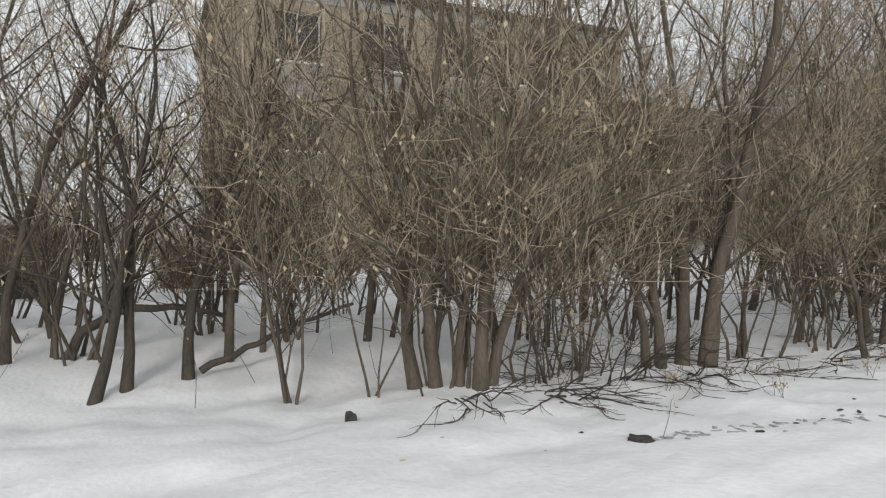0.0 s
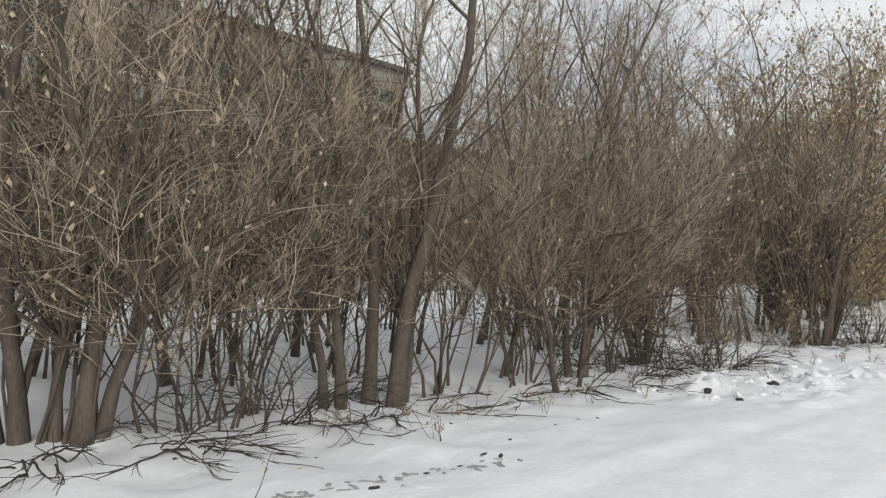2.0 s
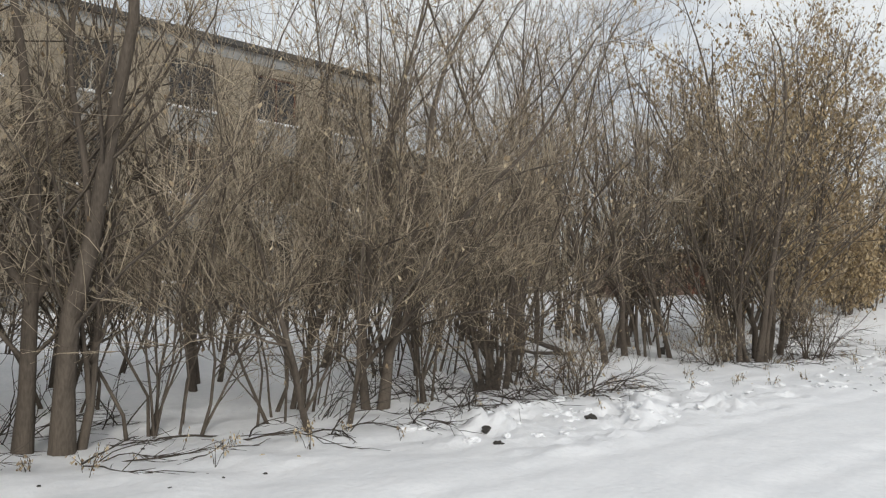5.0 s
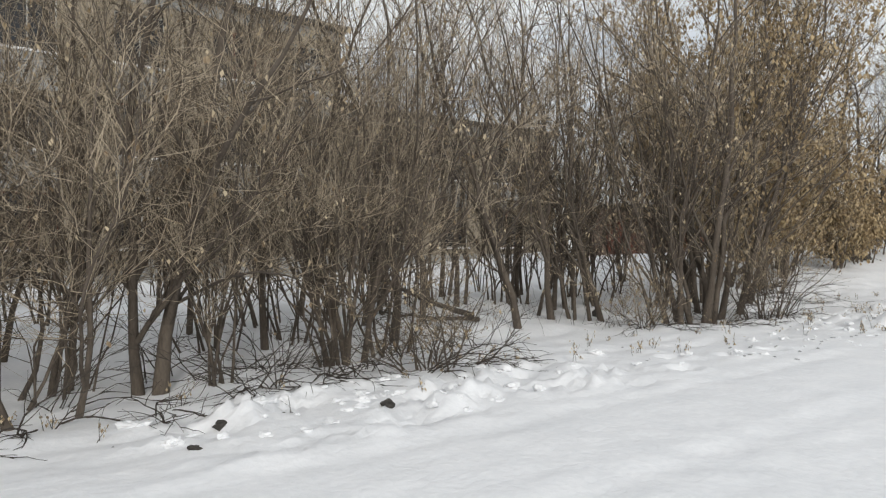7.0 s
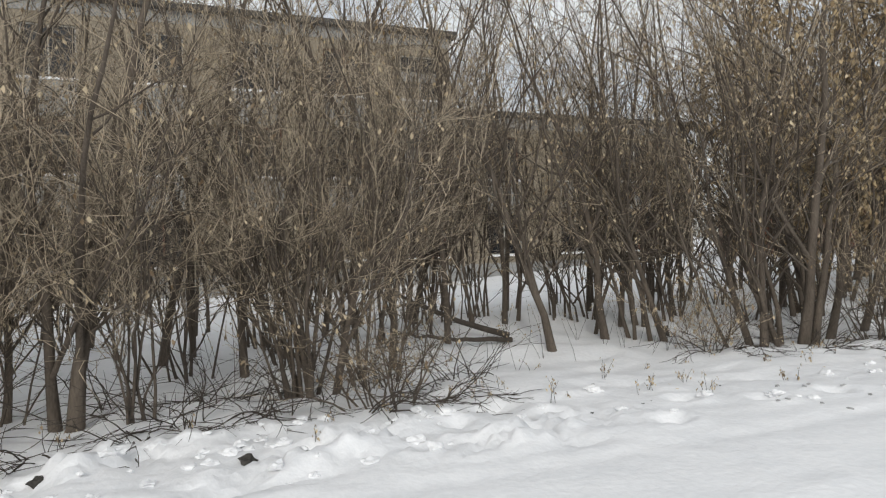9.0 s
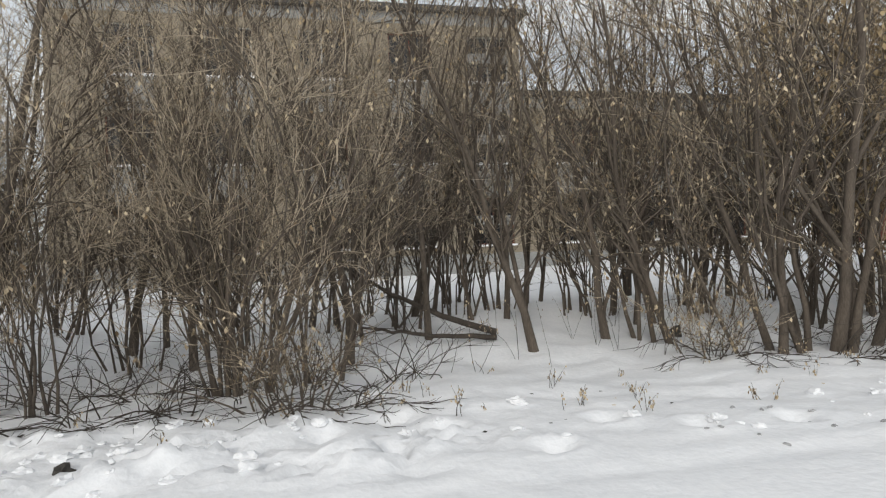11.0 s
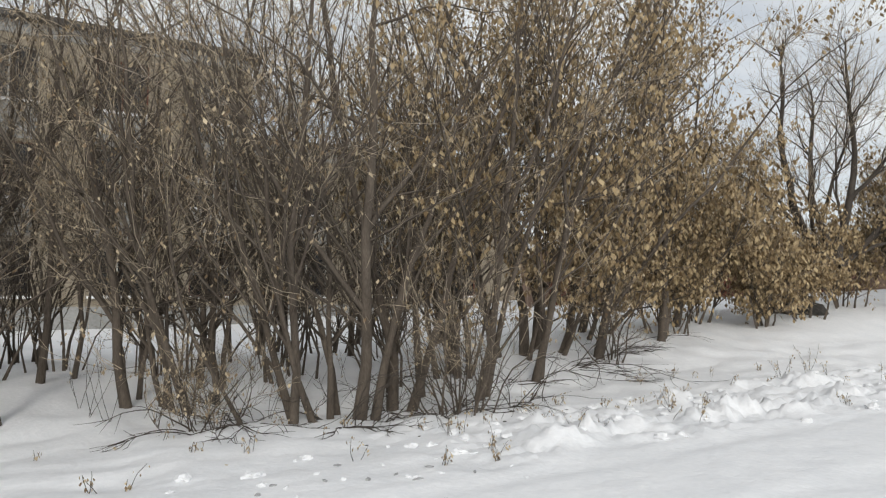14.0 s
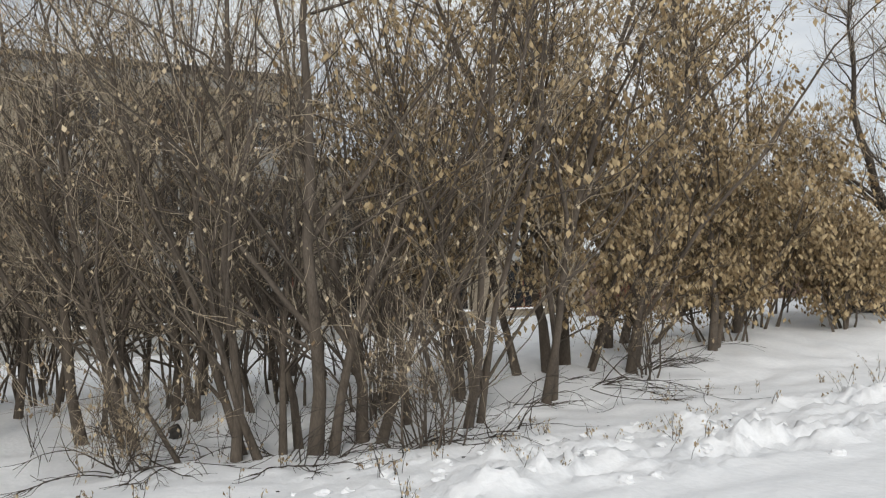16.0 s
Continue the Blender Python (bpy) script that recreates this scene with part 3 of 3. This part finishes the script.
# ---- factory building behind the thicket ----
def factory():
    x0, y0, depth = 3.0, 34.0, 14.0
    z0, storey, pitch = 0.9, 4.65, 4.85
    ww, wh, sill = 2.4, 2.65, 1.55
    house = new("factory_building")
    house.location = (x0, y0, z0)
    tagged(house, "three-storey grey-beige factory building with a lower wing behind bare trees", "factory building")
    # each block: start, end, storeys, window right edges
    for a0, a1, floors, rights in ((0.0, 24.9, 3, [5.1 + pitch * i for i in range(4)] + [24.2]), (24.9, 43.0, 2, [29.35, 34.6, 39.6])):
        top = storey * floors + 0.75
        stair = a0 == 0.0
        wall = bmesh.new()
        cuts = sorted((r - ww, r) for r in rights)
        for f in range(floors):
            zb = f * storey
            box(wall, a0, a1, 0, 0.4, zb, zb + sill)
            box(wall, a0, a1, 0, 0.4, zb + sill + wh, zb + storey)
            edge = a0
            for c, e in cuts:
                box(wall, edge, c, 0, 0.4, zb + sill, zb + sill + wh)
                edge = e
            box(wall, edge, a1, 0, 0.4, zb + sill, zb + sill + wh)
        box(wall, a0, a1, 0, 0.4, storey * floors, top)
        box(wall, a0, a0 + 0.4, 0.4, depth, 0, top)
        box(wall, a1 - 0.4, a1, 0.4, depth, 0, top)
        box(wall, a0 + 0.4, a1 - 0.4, depth - 0.4, depth, 0, top)
        part("wall", wall, PANEL, house)
        floor = bmesh.new()
        for f in range(floors):
            box(floor, a0 + 0.4, a1 - 0.4, 0.4, depth - 0.4, f * storey - 0.2 + 0.2 * (f == 0), f * storey + 0.02)
        part("floor_slab", floor, PLINTH, house)
        plinth = bmesh.new()
        box(plinth, a0 + (0.01 if not stair else -0.1), a1 + 0.1 * (not stair), -0.12, -0.003, -0.9, 1.05)
        part("plinth", plinth, PLINTH, house, "pale grey rendered plinth")
        roof = bmesh.new()
        box(roof, a0 - 0.4 * stair, a1 + 0.4, -0.5, depth + 0.4, top, top + 0.3)
        part("roof", roof, ROOFING, house, "dark flat roof edge")
        parapet = bmesh.new()
        box(parapet, a0, a1, -0.05, -0.003, storey * floors + 0.1, top - 0.003)
        part("cornice", parapet, PLINTH, house, "pale rendered cornice band")
        for f in range(floors):
            # pale spandrel panels between the window rows
            if f:
                for c, e in cuts:
                    sp = bmesh.new()
                    box(sp, c, e, -0.04, -0.003, f * storey - 0.3, f * storey + sill - 0.12)
                    part("spandrel_panel", sp, PLINTH, house)
            for c, e in cuts:
                half = 1.6 if stair and e == rights[-1] else 0.0
                cx, zb = (c + e) / 2, f * storey + sill
                win = part("window", framed(cx, zb, ww, wh), FRAME if (f + int(e)) % 3 else RUST, house)
                pane = bmesh.new()
                box(pane, cx - ww / 2 + 0.04, cx + ww / 2 - 0.04, 0.2, 0.22, zb + 0.04, zb + wh - 0.04)
                part("pane", pane, GLASS, win)
                ledge = bmesh.new()
                box(ledge, cx - ww / 2 - 0.1, cx + ww / 2 + 0.1, -0.16, 0.14, zb - 0.11, zb)
                part("sill", ledge, SNOW, win, "window ledge covered with snow")
                if half:
                    # landing slab crossing the stairwell window at half height
                    slab = bmesh.new()
                    box(slab, cx - ww / 2, cx + ww / 2, 0.02, 0.13, zb + wh * 0.42, zb + wh * 0.62)
                    part("landing_panel", slab, PLINTH, win)


def framed(cx, zb, ww, wh):
    bm = bmesh.new()
    for a, b, c, d in ((-ww / 2, -ww / 2 + 0.07, 0, wh), (ww / 2 - 0.07, ww / 2, 0, wh), (-0.035, 0.035, 0.07, wh - 0.07), (-ww / 2 + 0.07, ww / 2 - 0.07, 0, 0.07), (-ww / 2 + 0.07, ww / 2 - 0.07, wh - 0.07, wh)):
        box(bm, cx + a, cx + b, 0.14, 0.2, zb + c, zb + d)
    return bm


factory()


# ---- brick garages beyond the open snow ----
def garages():
    row = new("garage_row")
    row.matrix_world = pose(46.5, 19.5, ground(46.5, 19.5) - 0.3, 0, 0, -46)
    tagged(row, "low red-brown brick garages with rusty doors", "garage")
    bm = bmesh.new()
    w, h = 18.0, 2.9
    cuts = [-6.6, -2.4, 1.8, 6.0]
    edges = [-w / 2] + [e for c in cuts for e in (c - 0.95, c + 0.95)] + [w / 2]
    for a, b in zip(edges[::2], edges[1::2]):
        pier = bmesh.new()
        box(pier, a, b, 0, 0.3, -0.8, h)
        part("pier", pier, BRICK, row)
    for c in cuts:
        lintel = bmesh.new()
        box(lintel, c - 0.95, c + 0.95, 0.003, 0.297, 2.1, h)
        part("lintel", lintel, BRICK, row)
    box(bm, -w / 2, w / 2, 4.7, 5.0, -0.8, h)
    box(bm, -w / 2, -w / 2 + 0.3, 0.3, 4.7, -0.8, h)
    box(bm, w / 2 - 0.3, w / 2, 0.3, 4.7, -0.8, h)
    part("wall", bm, BRICK, row)
    bm = bmesh.new()
    box(bm, -w / 2 - 0.2, w / 2 + 0.2, -0.25, 5.2, h, h + 0.14)
    part("roof", bm, ROOFING, row)
    bm = bmesh.new()
    box(bm, -w / 2 - 0.15, w / 2 + 0.15, -0.2, 5.15, h + 0.14, h + 0.34)
    bmesh.ops.bevel(bm, geom=bm.edges[:], offset=0.08, segments=2, affect="EDGES")
    part("roof_snow", bm, SNOW, row, "snow lying on the roof")
    for c in cuts:
        for s in (-1, 1):
            bm = bmesh.new()
            box(bm, c + min(0, s * 0.94) + 0.01, c + max(0, s * 0.94) - 0.01, 0.1, 0.15, -0.1, 2.09)
            part("door", bm, RUST, row, "rusty dark red steel door leaf")
    # brick courses as proud rows on the front piers
    for a, b in zip(edges[::2], edges[1::2]):
        bm = bmesh.new()
        for c in range(26):
            z = -0.1 + c * 0.115
            n = max(1, int((b - a) / 0.5))
            off = 0.25 * (c % 2)
            for i in range(n):
                s, e = a + i * 0.5 + off, min(a + i * 0.5 + off + 0.48, b - 0.01)
                if e - s > 0.05:
                    box(bm, s, e, -0.014, -0.001, z, z + 0.1)
        tagged(part("brickwork", bm, BRICK, row), kind="stuff")


garages()


# ---- low sheds seen between the trunks ----
def shed(x, y, w, d, h, label, low_mat):
    hut = new("shed")
    hut.location = (x, y, ground(x, y) - 0.3)
    tagged(hut, label, "shed")
    n = max(4, round(w / 0.2))
    for i in range(n):
        board = bmesh.new()
        box(board, -w / 2 + i * w / n + 0.006, -w / 2 + (i + 1) * w / n - 0.006, 0.012 * (i % 2), 0.035 + 0.012 * (i % 2), 0, h)
        part("board", board, low_mat, hut)
    body = bmesh.new()
    box(body, -w / 2, w / 2, 0.05, d, 0, h)
    part("body", body, DARK_BARK, hut)
    roof = bmesh.new()
    box(roof, -w / 2 - 0.15, w / 2 + 0.15, -0.2, d + 0.15, h, h + 0.08)
    part("roof", roof, ROOFING, hut)
    cap = bmesh.new()
    box(cap, -w / 2 - 0.12, w / 2 + 0.12, -0.17, d + 0.12, h + 0.08, h + 0.34)
    bmesh.ops.bevel(cap, geom=cap.edges[:], offset=0.1, segments=2, affect="EDGES")
    part("roof_snow", cap, SNOW, hut, "thick snow lying on the roof")


shed(-4.6, 20.0, 3.6, 2.4, 2.1, "low dull green shed with snow on its roof", GREEN)
shed(0.9, 22.0, 1.6, 1.4, 1.5, "small rusty red hut with a snow cap", RUST)


# ---- fallen wood and brush lying on the snow ----
def brush(name, label, x, y, n, length, seed, r=0.011, spread=1.0, way=None, lift=1.1, sub=6):
    """Arching dead shoots from one place, dipping back to the snow."""
    rng = np.random.default_rng(seed)
    z0 = ground(x, y)
    root = new(name)
    root.location = (x, y, z0)
    tagged(root, label, "branch")
    a = rng.uniform(0, 2 * np.pi, n) if way is None else rng.normal(radians(way), spread, n)
    st = np.stack([rng.normal(0, 0.12, n), rng.normal(0, 0.1, n), np.full(n, -0.04)], 1)
    lines = grow(rng, st, np.stack([np.cos(a), np.sin(a), rng.uniform(0.1, lift, n)], 1), length * rng.uniform(0.5, 1.2, n), 9, 0.15, -0.13)
    for i in range(n):
        for j in range(9):
            px, py = lines[i, j, 0] + x, lines[i, j, 1] + y
            lines[i, j, 2] = max(lines[i, j, 2], ground(px, py) - z0 + 0.004) if j else lines[i, j, 2]
    rad = r * rng.uniform(0.6, 1.2, n)[:, None] * (1 - np.linspace(0, 0.75, 9))
    for i in range(n):
        v, f = tubes(lines[i:i + 1], rad[i:i + 1], 5)
        mesh_part("shoot", mesh_from("shoot", v, f, DARK_BARK, True), root)
    m = n * sub
    idx = np.repeat(np.arange(n), sub)
    p, t = along(lines, idx, rng.uniform(0.25, 0.95, m))
    tl = grow(rng, p, t + rng.normal(0, 0.5, (m, 3)) * np.array([1, 1, 0.5]), length * rng.uniform(0.12, 0.4, m), 5, 0.12, -0.02)
    for j in range(5):
        tl[:, j, 2] = np.maximum(tl[:, j, 2], [ground(q[0] + x, q[1] + y) - z0 + 0.003 for q in tl[:, j]])
    v, f = tubes(tl, np.full((m, 1), r * 0.45) * (1 - np.linspace(0, 0.6, 5)), 4)
    mesh_part("twig_mass", mesh_from("twig_mass", v, f, DARK_BARK), root, kind="stuff")
    return root


FALLEN = "dead forked branch lying on the snow"
for k, (x, y, n, ln, way) in enumerate([(2.95, 6.2, 5, 1.1, -80), (3.1, 6.0, 4, 1.0, -70), (3.8, 6.1, 6, 1.1, -50), (4.3, 6.2, 6, 1.4, -40), (6.3, 6.3, 6, 1.3, -100), (7.2, 6.2, 5, 1.6, -30), (8.7, 6.4, 5, 1.4, -80), (9.8, 6.0, 5, 1.2, -60), (10.9, 5.9, 5, 1.2, -100), (11.9, 6.0, 5, 1.2, -60),
                                         (13.2, 6.6, 6, 1.4, -120), (14.4, 6.0, 8, 1.3, -60), (15.2, 6.1, 7, 1.3, -40), (21.3, 7.0, 5, 1.1, -110), (20.7, 7.2, 4, 1.2, 200), (22.6, 6.4, 4, 1.0, -90), (23.9, 6.3, 5, 1.2, -30), (28.6, 8.9, 10, 2.4, -50), (30.2, 9.4, 9, 2.2, -40), (26.6, 8.4, 6, 1.5, -70), (12.7, 7.4, 5, 1.4, 180), (5.4, 6.5, 5, 1.4, -60)]):
    brush("fallen_branch", FALLEN, x, y, n, ln, 300 + k, way=way, spread=0.7)
tang = random.Random(14)
for k in range(34):
    x = tang.choice([tang.uniform(3.6, 10), tang.uniform(10, 16.4), tang.uniform(20.5, 26)])
    brush("brush", "thin dark arching shoots tangled over the snow", x, 6.9 + tang.uniform(-0.5, 1.0), tang.randint(5, 9), tang.uniform(1.0, 1.9), 800 + k, r=0.009, lift=2.2, spread=0.9, way=tang.uniform(0, 360), sub=5)


def log(label, pts, r, seed):
    rng = np.random.default_rng(seed)
    p = np.array([[(x, y, rise(x, y) + z) for x, y, z in pts]], float)
    root = new("fallen_log")
    root.location = p[0, 0]
    tagged(root, label, "log")
    p = p - p[0, 0]
    k = np.linspace(0, p.shape[1] - 1, 14)
    fine = np.stack([np.interp(k, np.arange(p.shape[1]), p[0, :, a]) for a in range(3)], 1)[None]
    fine[0, 1:-1] += rng.normal(0, 0.012, (12, 3))
    v, f = tubes(fine, (r * (1 - np.linspace(0, 0.6, 14)))[None], 8)
    mesh_part("trunk", mesh_from("trunk", v, f, DARK_BARK, True), root)
    idx = np.zeros(9, int)
    q, t = along(fine, idx, rng.uniform(0.3, 0.95, 9))
    tl = grow(rng, q, t + rng.normal(0, 0.5, (9, 3)), rng.uniform(0.3, 0.9, 9), 5, 0.1, 0.02)
    v, f = tubes(tl, np.full((9, 1), 0.008) * (1 - np.linspace(0, 0.6, 5)), 5)
    mesh_part("side_growth", mesh_from("side_growth", v, f, DARK_BARK), root, kind="stuff")


log("fallen dark trunk resting slanted in the snow", [(18.2, 9.7, 0.05), (17.4, 9.9, 0.3), (16.5, 10.2, 0.7), (15.6, 10.6, 1.2)], 0.065, 1)
log("fallen dark trunk resting slanted in the snow", [(18.1, 9.4, 0.04), (16.9, 9.5, 0.12), (15.8, 9.6, 0.3)], 0.05, 2)
log("fallen dark trunk bent over in an arch", [(-1.15, 10.2, -0.1), (-0.9, 10.1, 0.35), (-0.4, 10.0, 0.62), (0.4, 9.9, 0.6), (1.0, 9.8, 0.45)], 0.08, 3)
log("dead bough slanting up out of the snow", [(0.5, 8.75, 0.02), (1.1, 8.7, 0.3), (1.7, 8.6, 0.6), (2.4, 8.4, 0.85)], 0.05, 4)


# ---- stones, clods and sprigs ----
def lump(name, label, category, x, y, size, mat, seed, flat=0.55, sink=0.25):
    bm = bmesh.new()
    bmesh.ops.create_icosphere(bm, subdivisions=3 if size[0] > 0.1 else 2, radius=1)
    for v in bm.verts:
        c = v.co
        s = 1 + 0.6 * noise.noise(c * 1.6 + Vector((seed, 0, 0))) + 0.35 * noise.noise(c * 3.5 + Vector((0, seed, 0)))
        v.co = Vector((c.x * s * size[0], c.y * s * size[1], c.z * s * size[2]))
    me = bpy.data.meshes.new(name)
    bm.to_mesh(me)
    bm.free()
    me.materials.append(mat)
    ob = new(name, me)
    ob.location = (x, y, ground(x, y) + size[2] * (1 - 2 * sink) * 0.5)
    ob.rotation_euler = (0, 0, seed * 1.7)
    return tagged(ob, label, category)


lump("stone", "jagged black frozen lump on broken snow", "stone", 12.8, 4.48, (0.1, 0.07, 0.06), SOIL, 1, sink=0.1)
lump("stone", "small dark lump half sunk in snow", "stone", 11.17, 4.75, (0.07, 0.05, 0.045), SOIL, 2)
lump("stone", "dark flat clod beside a dirty streak of snow", "stone", 3.7, 4.33, (0.13, 0.07, 0.035), SOIL, 3)
lump("stone", "small dark scrap in smooth snow", "stone", 1.72, 6.17, (0.07, 0.05, 0.07), SOIL, 4)
lump("stone", "small dark lump half sunk in snow", "stone", 10.75, 4.1, (0.05, 0.04, 0.03), SOIL, 5)
lump("earth_heap", "dark heap of earth and brush under a snow crust", "earth heap", 40.0, 11.0, (0.8, 0.6, 0.45), SOIL, 7)
lump("stone", "dark lump lying behind the trunks", "stone", 21.3, 8.9, (0.1, 0.1, 0.14), SOIL, 6)
cr = random.Random(9)
for k in range(64):
    w = cr.random()
    tagged(lump("dirty_snow", "grey dirty crumb of snow along the track", "snow clod", 3.7 + 2.3 * w + cr.gauss(0, 0.05), 4.33 - 0.42 * w + cr.gauss(0, 0.05 + 0.07 * w), (cr.uniform(0.015, 0.07), cr.uniform(0.012, 0.03), cr.uniform(0.004, 0.012)), SOIL if cr.random() < 0.1 else GREYDIRT, 20 + k), group="dirty snow crumbs")
for k in range(45):
    tagged(lump("dirty_snow", "grey scraped crumb of snow on the verge", "snow clod", cr.uniform(18.0, 23.5), cr.gauss(3.6, 0.4), (cr.uniform(0.015, 0.05), cr.uniform(0.012, 0.03), cr.uniform(0.008, 0.018)), CLOD if k % 2 else GREYDIRT, 120 + k), group="dirty snow crumbs")
for k in range(150):
    z = cr.random()
    x, y = (cr.gauss(13.2, 1.3), cr.gauss(4.75, 0.55)) if z < 0.42 else ((cr.uniform(23, 33), cr.gauss(4.7, 0.8)) if z < 0.85 else (cr.uniform(9, 23), cr.gauss(4.4, 0.4)))
    s = cr.uniform(0.025, 0.085)
    tagged(lump("snow_clod", "loose white clod of broken snow", "snow clod", x, y, (s * 1.3, s, s * 0.6), CLOD, 50 + k), group="snow clods")


def sprig(x, y, h, n, seed):
    rng = np.random.default_rng(seed)
    root = new("dry_weed")
    root.location = (x, y, ground(x, y))
    tagged(root, "thin dry brown weed stalk poking through snow", "weed", "dry weeds")
    a = rng.uniform(0, 2 * np.pi, n)
    lines = grow(rng, np.stack([rng.normal(0, 0.03, n), rng.normal(0, 0.03, n), np.full(n, -0.03)], 1), np.stack([np.cos(a) * 0.35, np.sin(a) * 0.35, np.ones(n)], 1), h * rng.uniform(0.5, 1.1, n), 6, 0.12, 0)
    for i in range(n):
        v, f = tubes(lines[i:i + 1], np.full((1, 6), 0.004) * (1 - np.linspace(0, 0.5, 6)), 4)
        mesh_part("stalk", mesh_from("stalk", v, f, DARK_BARK), root)
    seed_keys(rng, lines, 5 * n, 0.035, LEAF_DULL, "seed_head", root, "", 0.5)


for k in range(110):
    z = cr.random()
    x, y = (cr.uniform(23, 33), cr.uniform(3.6, 7.5)) if z < 0.5 else ((cr.uniform(17, 24), cr.uniform(4.2, 7.5)) if z < 0.7 else (cr.uniform(5, 18), cr.uniform(4.8, 6.4)))
    sprig(x, y, cr.uniform(0.12, 0.4), cr.randint(1, 4), 400 + k)
for k, (x, y, h, n) in enumerate([(18.17, 4.6, 0.3, 4), (18.46, 5.31, 0.35, 4), (31.7, 5.6, 0.7, 7), (31.3, 5.9, 0.6, 5), (3.9, 4.24, 0.45, 1), (22.4, 3.7, 0.22, 4), (22.9, 3.5, 0.2, 3), (17.9, 9.3, 0.5, 3)]):
    sprig(x, y, h, n, 500 + k)
# thin saplings between the trunks
for k in range(46):
    z = cr.random()
    x, y = (cr.uniform(16, 25), cr.uniform(7.6, 10.5)) if z < 0.55 else (cr.uniform(-6, 16), cr.uniform(7.2, 10))
    sprig(x, y, cr.uniform(0.9, 1.9), cr.randint(1, 3), 600 + k)

def stick(x, y, z, length, lean, seed):
    rng = np.random.default_rng(seed)
    root = new("broken_stick")
    root.location = (x, y, z)
    tagged(root, "short pale broken stick caught in the shrub", "stick", "broken sticks")
    line = grow(rng, np.zeros((1, 3)), np.array([[0.8, 0.1, lean]]), np.array([length]), 6, 0.06, 0)
    v, f = tubes(line, np.full((1, 6), 0.011) * (1 - np.linspace(0, 0.4, 6)), 6)
    mesh_part("wood", mesh_from("wood", v, f, LEAF_DULL, True), root)


for k, (x, y, z, ln, lean) in enumerate([(11.25, 6.3, 1.62, 0.3, -0.7), (11.05, 6.25, 2.0, 0.22, -0.3), (3.0, 6.4, 1.5, 0.35, -0.6)]):
    stick(x, y, z, ln, lean, 40 + k)
for k in range(60):
    x, y = cr.uniform(1, 32), 4.3 + abs(cr.gauss(0, 1.3))
    s = cr.uniform(0.009, 0.02)
    tagged(lump("bark_scrap", "small dark scrap of bark on the snow", "bark scrap", x, y, (s * 1.6, s, s * 0.35), SOIL if k % 3 else LEAF_DULL, 900 + k), group="bark scraps")

# ---- distance ----
def far_woods():
    rng = np.random.default_rng(77)
    n = 2600
    a = rng.uniform(radians(-75), radians(70), n)
    d = rng.uniform(75, 130, n)
    x, y = 12 + np.sin(a + radians(10)) * d, np.cos(a + radians(10)) * d
    st = np.stack([x, y, np.array([rise(p, q) for p, q in zip(x, y)]) - 0.3], 1)
    h = rng.uniform(2.5, 6.5, n)
    lines = grow(rng, st, np.stack([rng.normal(0, 0.2, n), rng.normal(0, 0.2, n), np.ones(n)], 1), h, 5, 0.08, 0.02)
    m = n * 5
    idx = np.repeat(np.arange(n), 5)
    p, t = along(lines, idx, rng.uniform(0.2, 0.95, m))
    tl = grow(rng, p, t + rng.normal(0, 0.6, (m, 3)), rng.uniform(0.6, 2.0, m), 4, 0.1, 0.05)
    root = new("far_woods")
    tagged(root, "distant belt of bare grey-brown trees", "woods", kind="stuff")
    v, f = tubes(lines, np.full((n, 1), 0.07) * (1 - np.linspace(0, 0.7, 5)), 3)
    mesh_part("trunk_belt", mesh_from("trunk_belt", v, f, BARK), root, kind="stuff")
    v, f = tubes(tl, np.full((m, 1), 0.03) * (1 - np.linspace(0, 0.7, 4)), 3)
    mesh_part("twig_mass", mesh_from("twig_mass", v, f, TWIG_GREY), root, kind="stuff")


far_woods()
